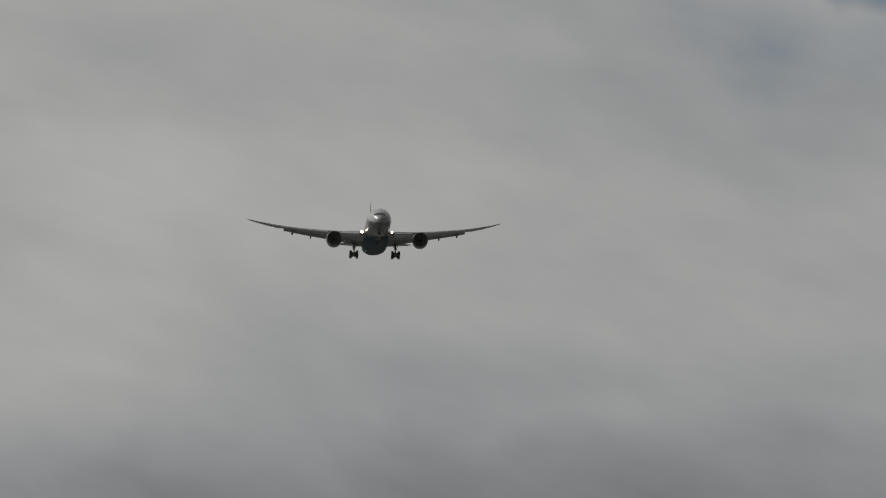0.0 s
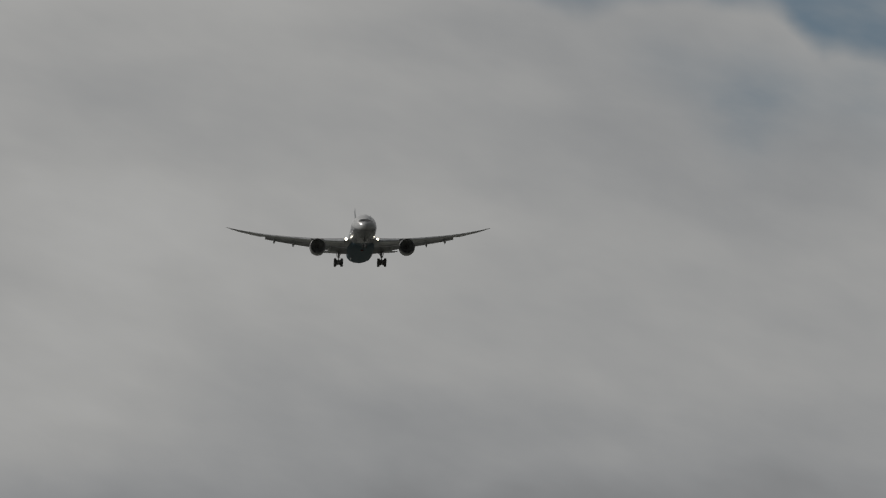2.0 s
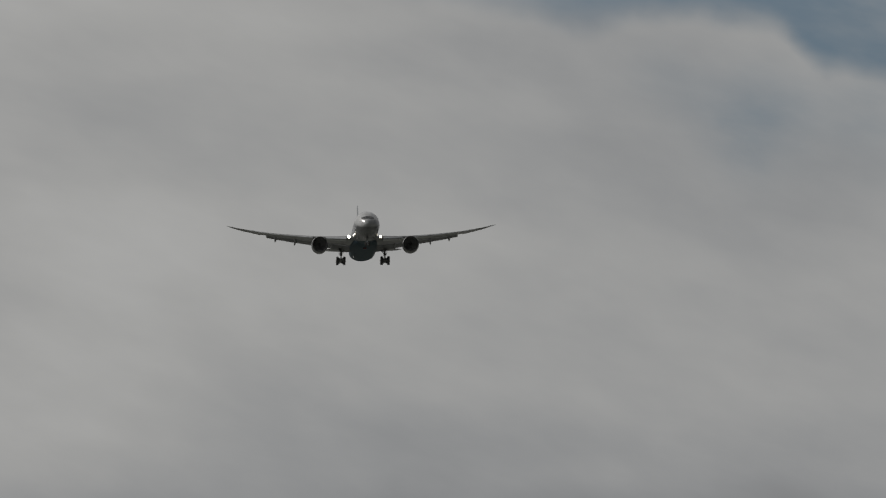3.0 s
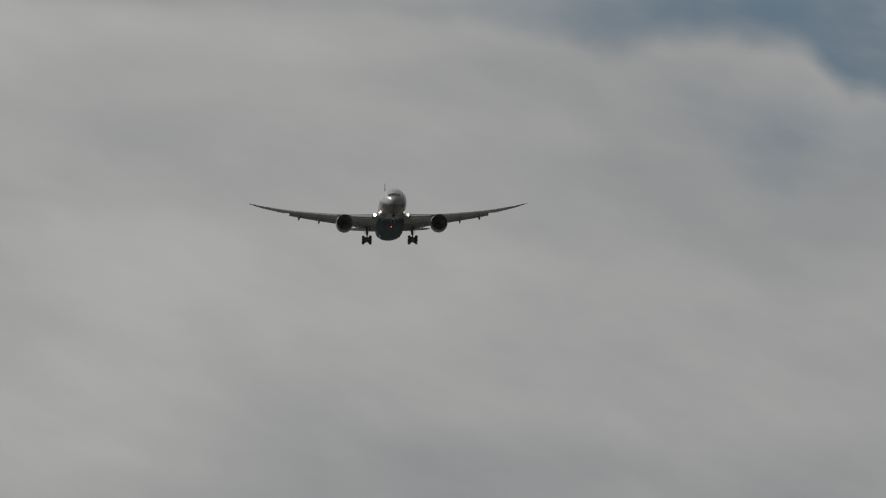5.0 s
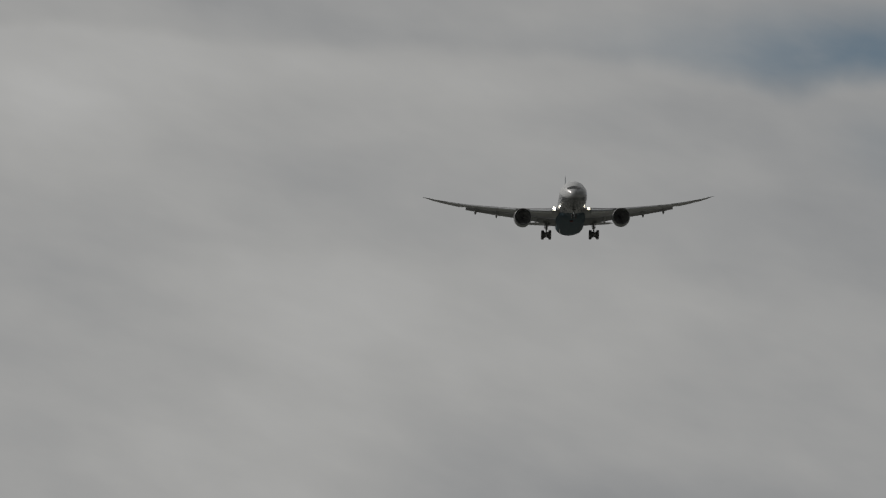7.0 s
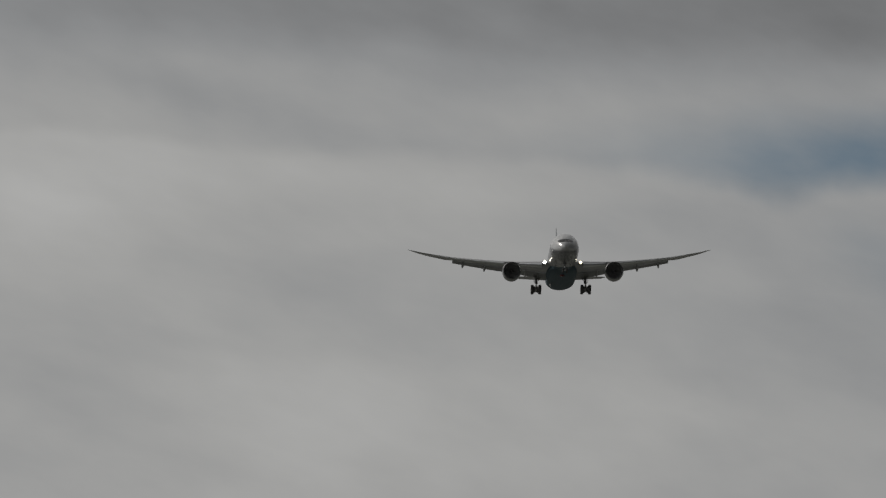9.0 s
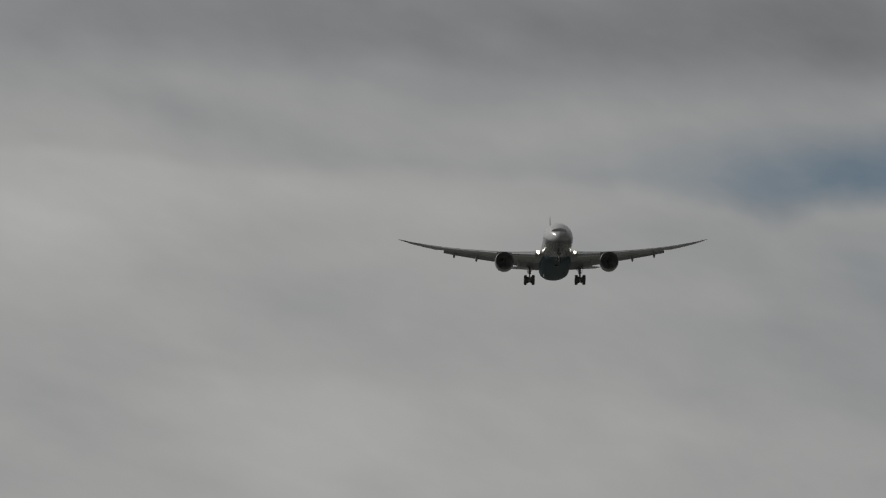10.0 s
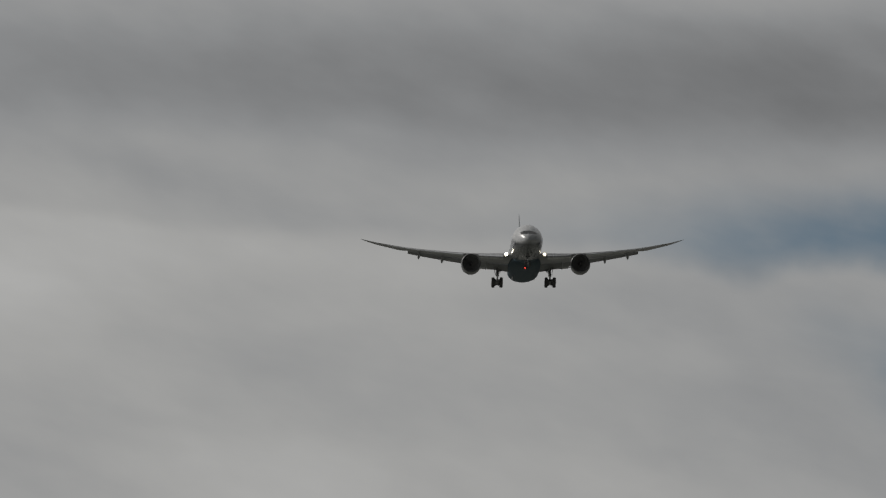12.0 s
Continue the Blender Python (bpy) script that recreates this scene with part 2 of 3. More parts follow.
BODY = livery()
WING = material("wing_grey_paint", (0.36, 0.365, 0.375), 0.38, wear=0.15, scale=0.5, coat=0.15)
FLAP = material("flap_grey_paint", (0.30, 0.305, 0.315), 0.45, wear=0.2, scale=0.8)
EDGE = material("bare_leading_edge", (0.62, 0.63, 0.64), 0.28, metal=0.9, wear=0.12, scale=1.2)
NACELLE = material("nacelle_paint", (0.155, 0.16, 0.168), 0.35, wear=0.12, coat=0.3, scale=0.7)
LINER = material("inlet_liner", (0.34, 0.34, 0.345), 0.6, wear=0.2, scale=1.5)
LIP = material("inlet_lip_metal", (0.13, 0.132, 0.136), 0.5, metal=0.3, wear=0.15, scale=1.5)
BLADE = material("fan_blade_grey", (0.32, 0.32, 0.325), 0.5, wear=0.2, scale=2.0)
SPINNER = material("spinner_grey", (0.16, 0.16, 0.163), 0.45, wear=0.2, scale=2.0)
EXHAUST = material("exhaust_metal", (0.16, 0.14, 0.12), 0.45, metal=0.9, wear=0.3, scale=1.5)
STEEL = material("gear_steel", (0.28, 0.28, 0.28), 0.45, metal=0.4, wear=0.3, scale=2.0)
OLEO = material("chrome_oleo", (0.7, 0.7, 0.7), 0.15, metal=1.0, wear=0.1, scale=3.0)
RUBBER = material("tyre_rubber", (0.10, 0.10, 0.101), 0.85, wear=0.35, scale=3.0, bump=0.3)
RIM = material("wheel_hub", (0.35, 0.35, 0.35), 0.45, metal=0.5, wear=0.3, scale=4.0)
DOOR = material("gear_door_paint", (0.22, 0.22, 0.22), 0.45, wear=0.2, scale=1.0)
GLASS = material("cockpit_glass", (0.010, 0.011, 0.012), 0.2, wear=0.2, scale=2.0)
CABIN = material("cabin_window_glass", (0.03, 0.032, 0.036), 0.12, wear=0.2, scale=3.0)
FIN = material("fin_paint", (0.05, 0.07, 0.085), 0.3, wear=0.15, coat=0.3, scale=0.6)
LAMP = material("landing_light_glow", (0.9, 0.9, 0.85), 0.2, glow=((1.0, 0.93, 0.76), 11.0))
# emission that imitates the warm halo round a landing light
LAMP_HALO = material("lamp_halo_glow", (0.9, 0.85, 0.7), 0.3, glow=((1.0, 0.86, 0.58), 0.7))
RED = material("beacon_red_glow", (0.5, 0.02, 0.02), 0.2, glow=((1.0, 0.07, 0.05), 3.5))
RED_OFF = material("beacon_dark_red", (0.10, 0.012, 0.012), 0.25)
SEAL = material("black_seal", (0.02, 0.02, 0.02), 0.7)

# ---- mesh helpers ----


def part(name, bm, mat, parent=None, label="", smooth=True):
    """Link a bmesh as one mesh object under its thing or part."""
    bmesh.ops.recalc_face_normals(bm, faces=bm.faces)
    me = bpy.data.meshes.new(name)
    bm.to_mesh(me)
    bm.free()
    for p in me.polygons:
        p.use_smooth = smooth
    if smooth:
        me.set_sharp_from_angle(angle=radians(38))
    me.materials.append(mat)
    ob = new(name, me)
    ob.parent = parent
    if label:
        tagged(ob, label)
    return ob


def loft(bm, rings, closed=True, caps=True):
    """Skin a row of rings of points."""
    made = [[bm.verts.new(p) for p in ring] for ring in rings]
    for a, b in zip(made, made[1:]):
        n = len(a)
        for i in range(n if closed else n - 1):
            j = (i + 1) % n
            bm.faces.new((a[i], a[j], b[j], b[i]))
    if caps:
        bm.faces.new(made[0])
        bm.faces.new(made[-1])
    return made


def tube(bm, a, b, r0, r1=None, n=12):
    """A round bar from a to b."""
    a, b = Vector(a), Vector(b)
    turn = (b - a).to_track_quat("Z", "Y")
    rings = []
    for p, r in ((a, r0), (b, r0 if r1 is None else r1)):
        rings.append([p + turn @ Vector((r * math.cos(i * math.tau / n), r * math.sin(i * math.tau / n), 0)) for i in range(n)])
    loft(bm, rings)


def lathe(bm, centre, profile, n=40, axis="Y"):
    """Turn a profile of (along, radius) round an axis through centre."""
    rings = []
    for along, r in profile:
        ring = []
        for i in range(n):
            c, s = r * math.cos(i * math.tau / n), r * math.sin(i * math.tau / n)
            ring.append(Vector(centre) + (Vector((c, along, s)) if axis == "Y" else Vector((along, c, s))))
        rings.append(ring)
    loft(bm, rings, caps=False)


def slab(bm, m, size, bevel=0.0):
    """A box of that size at the pose m."""
    made = bmesh.ops.create_cube(bm, size=1.0, matrix=m @ Matrix.Diagonal((*size, 1)))
    if bevel:
        edges = list({e for v in made["verts"] for e in v.link_edges})
        bmesh.ops.bevel(bm, geom=edges, offset=bevel, segments=2, affect="EDGES")


def curve_through(table, x):
    """Smooth values between the rows of a table, whose first column is x."""
    table = np.asarray(table, float)
    xs = table[:, 0]
    k = int(np.clip(np.searchsorted(xs, x) - 1, 0, len(xs) - 2))
    h = xs[k + 1] - xs[k]
    t = (x - xs[k]) / h

    def slope(i):
        if i in (0, len(xs) - 1):
            j = min(max(i, 1), len(xs) - 1)
            return (table[j, 1:] - table[j - 1, 1:]) / (xs[j] - xs[j - 1])
        d0 = (table[i, 1:] - table[i - 1, 1:]) / (xs[i] - xs[i - 1])
        d1 = (table[i + 1, 1:] - table[i, 1:]) / (xs[i + 1] - xs[i])
        return np.where(d0 * d1 > 0, 2 * d0 * d1 / np.where(d0 + d1 == 0, 1, d0 + d1), 0.0)

    a, b = table[k, 1:], table[k + 1, 1:]
    ma, mb = slope(k) * h, slope(k + 1) * h
    return (2 * t**3 - 3 * t**2 + 1) * a + (t**3 - 2 * t**2 + t) * ma + (-2 * t**3 + 3 * t**2) * b + (t**3 - t**2) * mb


# ---- ground ----


def build_ground():
    """Flat farmland, one sheet out to the horizon."""
    bm = bmesh.new()
    rings = [[(r * math.cos(i * math.tau / 72), r * math.sin(i * math.tau / 72), 0.0) for i in range(72)]
             for r in (60000, 20000, 9000, 4900, 3200, 1800, 900, 300, 60, 8, 1)]
    loft(bm, rings, caps=False)
    bm.verts.ensure_lookup_table()
    bm.faces.new(bm.verts[-72:])
    m = bpy.data.materials.new("grass_fields")
    m.use_nodes = True
    g = Graph(m.node_tree)
    place = g.node("ShaderNodeTexCoord").outputs["Object"]
    cells = g.node("ShaderNodeTexVoronoi", Vector=place, Scale=0.004)
    tone = g.node("ShaderNodeSeparateXYZ", Vector=cells.outputs["Color"]).outputs[0]
    tuft = g.noise(place, 1.7, 6.0, 0.65)
    patch = g.noise(place, 0.03, 5.0, 0.6)
    green = g.mix(patch, (0.108, 0.116, 0.100), (0.155, 0.161, 0.147))
    field = g.mix(g.math("MULTIPLY", tone, 0.6), green, (0.215, 0.211, 0.199))
    colour = g.mix(g.ramp(tuft, 0.35, 0.7, 0.0, 0.5), field, (0.093, 0.100, 0.082))
    b = g.node("ShaderNodeBsdfPrincipled", Roughness=0.95)
    g.put(b.inputs["Base Color"], colour)
    n = g.node("ShaderNodeBump", Strength=0.5, Distance=0.05, Height=tuft)
    g.put(b.inputs["Normal"], n.outputs[0])
    g.put(g.node("ShaderNodeOutputMaterial").inputs["Surface"], b.outputs[0])
    ground = part("ground", bm, m, smooth=False)
    tagged(ground, "flat green and brown grass fields under the approach", "ground", kind="structure")


build_ground()

# ---- the airliner: X to its right wing, Y forward, Z up; stations are metres aft of the nose ----


def at(station, x, z):
    return Vector((x, 30.0 - station, z))


# station, centre height, half width, half height
HULL = ((0.0, -1.02, 0.04, 0.04), (0.25, -0.99, 0.48, 0.48), (0.8, -0.90, 0.94, 0.92), (1.7, -0.74, 1.42, 1.38),
        (2.8, -0.55, 1.86, 1.80), (4.2, -0.34, 2.26, 2.24), (6.0, -0.15, 2.62, 2.64), (8.0, -0.03, 2.82, 2.90),
        (10.0, 0.0, 2.885, 2.985), (41.0, 0.0, 2.885, 2.985), (45.0, 0.16, 2.74, 2.80), (49.0, 0.58, 2.36, 2.40),
        (53.0, 1.06, 1.78, 1.90), (57.0, 1.54, 1.12, 1.32), (60.5, 1.92, 0.58, 0.76), (62.8, 2.14, 0.16, 0.24))


def hull_point(station, angle, lift=0.0):
    """A point of the body's skin; angle 0 is its right side, 90 its crown."""
    zc, hw, hh = curve_through(HULL, station)
    c, s = math.cos(radians(angle)), math.sin(radians(angle))
    return at(station, (hw + lift) * c, zc + (hh + lift) * s)


def skin_patch(bm, corners, lift=0.012, n=4):
    """A small plate that follows the body's skin; corners as (station, angle), in order."""
    (s0, a0), (s1, a1), (s2, a2), (s3, a3) = corners
    rows = []
    for i in range(n + 1):
        t = i / n
        row = []
        for j in range(n + 1):
            k = j / n
            s = (s0 * (1 - k) + s1 * k) * (1 - t) + (s3 * (1 - k) + s2 * k) * t
            a = (a0 * (1 - k) + a1 * k) * (1 - t) + (a3 * (1 - k) + a2 * k) * t
            row.append(hull_point(s, a, lift))
        rows.append(row)
    loft(bm, rows, closed=False, caps=False)


def build_fuselage(plane):
    bm = bmesh.new()
    stations = [0.0, 0.08, 0.25, 0.5, 0.8, 1.2, 1.7, 2.2, 2.8, 3.5, 4.2, 5.0, 6.0, 7.0, 8.0, 9.0, 10.0]
    stations += list(np.linspace(13, 41, 11)) + list(np.linspace(42.5, 62.8, 18))
    loft(bm, [[hull_point(s, 360 * i / 56) for i in range(56)] for s in stations])
    body = part("fuselage", bm, BODY, plane, "white composite body, shade painted grey on its lower flanks, dark blue belly")
    # broad windscreen and side panes
    for side in (0, 1):
        for corners in (((1.05, 89.5), (1.13, 64), (2.36, 68), (2.30, 89.5)), ((1.14, 63), (1.60, 47), (2.70, 53), (2.38, 67)), ((1.63, 46), (2.40, 35), (2.90, 42), (2.73, 52))):
            bm = bmesh.new()
            skin_patch(bm, [(s, 180 - a if side else a) for s, a in corners], 0.014)
            part("cockpit_window", bm, GLASS, body, "dark glossy cockpit pane")
    # cabin windows on both sides
    for side in (0, 1):
        for k in range(62):
            s = 9.6 + k * 0.62
            if 19.2 < s < 20.6 or 33.0 < s < 34.2:
                continue
            bm = bmesh.new()
            a0, a1 = 12.0, 20.5
            skin_patch(bm, [(p, 180 - q if side else q) for p, q in ((s, a0), (s + 0.3, a0), (s + 0.3, a1), (s, a1))], 0.006, 2)
            part("cabin_window", bm, CABIN, body)
    # cabin doors: a dark seal round each
    for side in (0, 1):
        for s in (7.6, 19.4, 33.2, 50.0):
            bm = bmesh.new()
            for c in (((s, -12), (s + 0.05, -12), (s + 0.05, 26), (s, 26)), ((s + 1.05, -12), (s + 1.1, -12), (s + 1.1, 26), (s + 1.05, 26)),
                      ((s, 25), (s + 1.1, 25), (s + 1.1, 26), (s, 26)), ((s, -12), (s + 1.1, -12), (s + 1.1, -11), (s, -11))):
                skin_patch(bm, [(p, 180 - q if side else q) for p, q in c], 0.006, 3)
            part("door_seal", bm, SEAL, body)
    # blade aerials
    for s, up in ((12.0, 1), (24.0, 1), (12.5, -1), (41.5, -1)):
        bm = bmesh.new()
        base = hull_point(s, 90 * up)
        rings = []
        for k, (dz, dy, c, w) in enumerate(((-0.05, 0, 0.5, 0.05), (0.2, -0.1, 0.42, 0.04), (0.42, -0.24, 0.26, 0.02))):
            p = base + Vector((0, dy, dz * up))
            rings.append([p + Vector((0, c / 2, 0)), p + Vector((w, 0, 0)), p + Vector((0, -c / 2, 0)), p + Vector((-w, 0, 0))])
        loft(bm, rings)
        part("aerial", bm, NACELLE, body)
    return body


def build_fairing(plane):
    """The bulge under the body that holds the wing roots and the gear."""
    bm = bmesh.new()
    table = ((17.0, -2.35, 1.2, 0.5), (19.5, -2.15, 2.35, 1.10), (22.5, -1.95, 2.85, 1.50), (27.0, -1.9, 3.02, 1.68),
             (33.0, -1.9, 3.02, 1.76), (38.0, -1.95, 2.90, 1.66), (42.0, -2.1, 2.2, 1.15), (45.0, -2.2, 1.0, 0.45))
    rings = []
    for s in np.linspace(17.0, 45.0, 29):
        zc, hw, hh = curve_through(table, s)
        ring = []
        for i in range(40):
            c, n = math.cos(i * math.tau / 40), math.sin(i * math.tau / 40)
            p = 2.15
            ring.append(at(s, hw * math.copysign(abs(c) ** (2 / p), c), zc + hh * math.copysign(abs(n) ** (2 / p), n)))
        rings.append(ring)
    loft(bm, rings)
    return part("belly_fairing", bm, BODY, plane, "dark blue wing-to-body fairing")


# span, leading edge station, chord, height of leading edge, height of trailing edge, thickness share
SPAN = ((0.0, 18.6, 13.6, -1.25, -1.75, 0.135), (2.9, 19.9, 11.9, -1.18, -1.65, 0.132), (6.0, 21.8, 9.8, -0.86, -1.27, 0.12),
        (9.9, 24.3, 7.6, -0.36, -0.68, 0.11), (15.0, 27.5, 5.9, 0.50, 0.22, 0.10), (21.5, 31.6, 4.1, 1.78, 1.60, 0.088),
        (25.5, 34.1, 3.0, 2.80, 2.70, 0.078), (27.6, 35.8, 2.25, 3.43, 3.38, 0.072), (29.3, 37.7, 1.25, 4.10, 4.09, 0.07),
        (30.25, 39.1, 0.35, 4.52, 4.52, 0.07))


def foil(c):
    """Half thickness of the wing's section along its chord, for a thickness of 1."""
    return 5 * (0.2969 * math.sqrt(c) - 0.126 * c - 0.3516 * c**2 + 0.2843 * c**3 - 0.1036 * c**4)


def wing_point(x, c, upper, side):
    le, chord, z0, z1, thick = curve_through(SPAN, x)
    camber = 0.022 * chord * math.sin(math.pi * min(c, 1.0) ** 1.35)
    half = foil(c) * thick * chord
    return Vector((side * x, 30.0 - (le + chord * c), z0 + (z1 - z0) * c + camber + (half if upper else -half)))


def wing_panel(x0, x1, c0, c1, side, steps, droop=0.0, slide=0.0, drop=0.0, n=9, chords=None):
    """A closed piece of the wing between two spans and two shares of the chord, drooped about its front edge."""
    bm = bmesh.new()
    rings = []
    for x in np.linspace(x0, x1, steps):
        a, b = chords(x) if chords else (c0, c1)
        cs = [a + (b - a) * (1 - math.cos(math.pi * i / n)) / 2 for i in range(n + 1)]
        ring = [wing_point(x, c, True, side) for c in cs] + [wing_point(x, c, False, side) for c in cs[::-1][1:-1]]
        if a > 0:
            ring.append(wing_point(x, a, False, side))
        if droop or slide or drop:
            chord = float(curve_through(SPAN, x)[1])
            pivot = wing_point(x, a if droop >= 0 else b, False, side)
            turn = Matrix.Rotation(radians(droop), 3, "X")
            ring = [pivot + turn @ (p - pivot) + Vector((0, -slide * chord, -drop * chord)) for p in ring]
        rings.append(ring)
    loft(bm, rings)
    return bm


def build_wing(plane, side):
    """One wing: a fixed box with slats out ahead of it and flaps lowered behind it."""
    def box(x):
        if x < 22.0:
            return 0.0, 0.74
        if x < 22.4:
            return 0.0, 0.74 + 0.26 * (x - 22.0) / 0.4
        return 0.0, 1.0
    wing = part("wing", wing_panel(1.5, 30.24, 0, 1, side, 44, chords=box), WING, plane, "light grey upswept wing with raked tip")
    for x0, x1 in ((4.1, 8.6), (11.4, 14.9), (14.98, 18.5), (18.58, 22.1), (22.18, 25.6)):
        part("slat", wing_panel(x0, x1, 0.0, 0.11, side, 8, droop=-9, slide=-0.028, drop=0.014), EDGE, wing, "bare metal leading-edge slat")
    part("inboard_flap", wing_panel(2.85, 8.9, 0.75, 1.0, side, 8, droop=17, slide=0.05, drop=0.008), FLAP, wing, "lowered grey flap")
    part("flaperon", wing_panel(9.0, 10.9, 0.75, 1.0, side, 4, droop=12, slide=0.01, drop=0.0), FLAP, wing)
    part("outboard_flap", wing_panel(11.0, 21.5, 0.75, 1.0, side, 10, droop=17, slide=0.05, drop=0.008), FLAP, wing, "lowered grey flap")
    for k, (x0, x1) in enumerate(((5.0, 6.9), (7.0, 8.9), (11.3, 13.4), (13.5, 15.6), (15.7, 17.8), (17.9, 20.0))):
        bm = wing_panel(x0, x1, 0.66, 0.76, side, 3, drop=-0.006, droop=2)
        part("spoiler", bm, WING, wing)
    # fairings of the flap tracks hang below the trailing edge
    for x, long, deep in ((7.0, 4.2, 0.66), (15.1, 3.6, 0.64), (19.4, 3.0, 0.58)):
        bm = bmesh.new()
        p0 = wing_point(x, 0.55, False, side)
        p1 = wing_point(x, 1.0, False, side) + Vector((side * 0.14, -long * 0.20, -deep * 1.55))
        rings = []
        for t, r in ((0.0, 0.03), (0.1, 0.5), (0.3, 0.9), (0.5, 1.0), (0.68, 0.85), (0.82, 0.58), (0.93, 0.28), (1.0, 0.04)):
            c = p0.lerp(p1, t) + Vector((0, 0, -0.10 * r))
            rings.append([c + Vector((0.25 * r * math.cos(i * math.tau / 12), 0, deep * 0.5 * r * math.sin(i * math.tau / 12))) for i in range(12)])
        loft(bm, rings)
        part("flap_track_fairing", bm, FLAP, wing, "canoe-shaped flap track fairing")
    # tip light under a clear cover
    bm = bmesh.new()
    tip = wing_point(29.0, 0.02, True, side)
    bmesh.ops.create_icosphere(bm, subdivisions=2, radius=0.07, matrix=Matrix.Translation(tip))
    part("tip_light_cover", bm, GLASS, wing)
    return wing


ENGINE_X, ENGINE_Z, ENGINE_S = 10.15, -2.95, 17.4


def build_engine(plane, side):
    """A fan engine: nacelle with a metal lip, a fan with a spinner, a core nozzle and a pylon."""
    c = at(ENGINE_S, side * ENGINE_X, ENGINE_Z)
    bm = bmesh.new()
    outer = [(-0.22, 1.75), (-0.6, 1.82), (-1.3, 1.88), (-2.3, 1.88), (-3.4, 1.80), (-4.4, 1.62), (-5.1, 1.42), (-5.12, 1.36), (-4.0, 1.4)]
    lathe(bm, c, outer, 48)
    nacelle = part("nacelle", bm, NACELLE, plane, "grey painted engine nacelle")
    bm = bmesh.new()
    lathe(bm, c, [(-0.22, 1.75), (-0.1, 1.71), (-0.02, 1.66), (0.0, 1.61), (-0.03, 1.56), (-0.12, 1.51), (-0.3, 1.47)], 48)
    part("inlet_lip", bm, LIP, nacelle, "dull metal inlet lip")
    bm = bmesh.new()
    lathe(bm, c, [(-0.3, 1.47), (-0.7, 1.44), (-1.3, 1.46), (-1.75, 1.47), (-1.75, 0.3)], 48)
    part("inlet_duct", bm, LINER, nacelle, "dark inlet lining")
    for k in range(18):
        bm = bmesh.new()
        spin = Matrix.Rotation(k * math.tau / 18, 3, "Y")
        rings = []
        for i in range(7):
            r = 0.36 + (1.445 - 0.36) * i / 6
            twist, half = radians(28 + 34 * i / 6), 0.17 + 0.09 * i / 6
            sweep = 0.12 * math.sin(math.pi * i / 6)
            d = Vector((math.sin(twist), math.cos(twist), 0)) * half
            w = Vector((math.cos(twist), -math.sin(twist), 0)) * 0.022
            m = Vector((sweep * 0.6, -1.35 + sweep * 0.5, r))
            rings.append([c + spin @ (m + q) for q in (d, w, -d, -w)])
        loft(bm, rings)
        part("fan_blade", bm, BLADE, nacelle)
    bm = bmesh.new()
    lathe(bm, c, [(-0.72, 0.01), (-0.78, 0.09), (-0.95, 0.22), (-1.15, 0.32), (-1.45, 0.39)], 24)
    part("spinner", bm, SPINNER, nacelle, "dark pointed spinner")
    bm = bmesh.new()
    lathe(bm, c, [(-4.0, 0.95), (-5.1, 0.88), (-6.2, 0.62), (-6.22, 0.56), (-5.6, 0.5), (-6.4, 0.34), (-7.2, 0.02)], 32)
    part("core_nozzle", bm, EXHAUST, nacelle, "heat-tinted metal core nozzle")
    bm = bmesh.new()
    rings = []
    for s, w, top, low in ((ENGINE_S + 1.4, 0.06, 1.85, 1.6), (ENGINE_S + 2.6, 0.24, 2.02, 1.5), (ENGINE_S + 4.6, 0.30, 2.2, 1.0),
                           (ENGINE_S + 7.0, 0.30, 2.15, 0.7), (ENGINE_S + 9.5, 0.24, 2.0, 1.0), (ENGINE_S + 11.5, 0.05, 1.75, 1.45)):
        x = side * ENGINE_X
        rings.append([at(s, x + dx, ENGINE_Z + dz) for dx, dz in ((-w, low), (w, low), (w, (low + top) / 2), (w * 0.6, top), (-w * 0.6, top), (-w, (low + top) / 2))])
    loft(bm, rings)
    part("pylon", bm, NACELLE, nacelle)
    # strake on the inner flank
    bm = bmesh.new()
    q = c + Vector((-side * 1.42, -1.4, 1.22))
    loft(bm, [[q + Vector((dx * -side, y, dx)) + Vector((0, 0, e)) for dx, y in ((0, 0.6), (0.32, -0.1), (0.32, -0.5), (-0.05, -0.7))] for e in (0.015, -0.015)])
    part("strake", bm, NACELLE, nacelle)
    return nacelle


def tail_surface(rows, upright, side=1):
    """A fin or a stabiliser from rows of (out, station, chord, height, thickness share)."""
    bm = bmesh.new()
    rings = []
    for out, s, chord, height, thick in rows:
        cs = [(1 - math.cos(math.pi * i / 9)) / 2 for i in range(10)]
        ring = []
        for c, sign in [(c, 1) for c in cs] + [(c, -1) for c in cs[::-1][1:-1]]:
            h = sign * foil(c) * thick * chord
            ring.append(at(s + chord * c, h, out) if upright else at(s + chord * c, side * out, height + h))
        rings.append(ring)
    loft(bm, rings)
    return bm


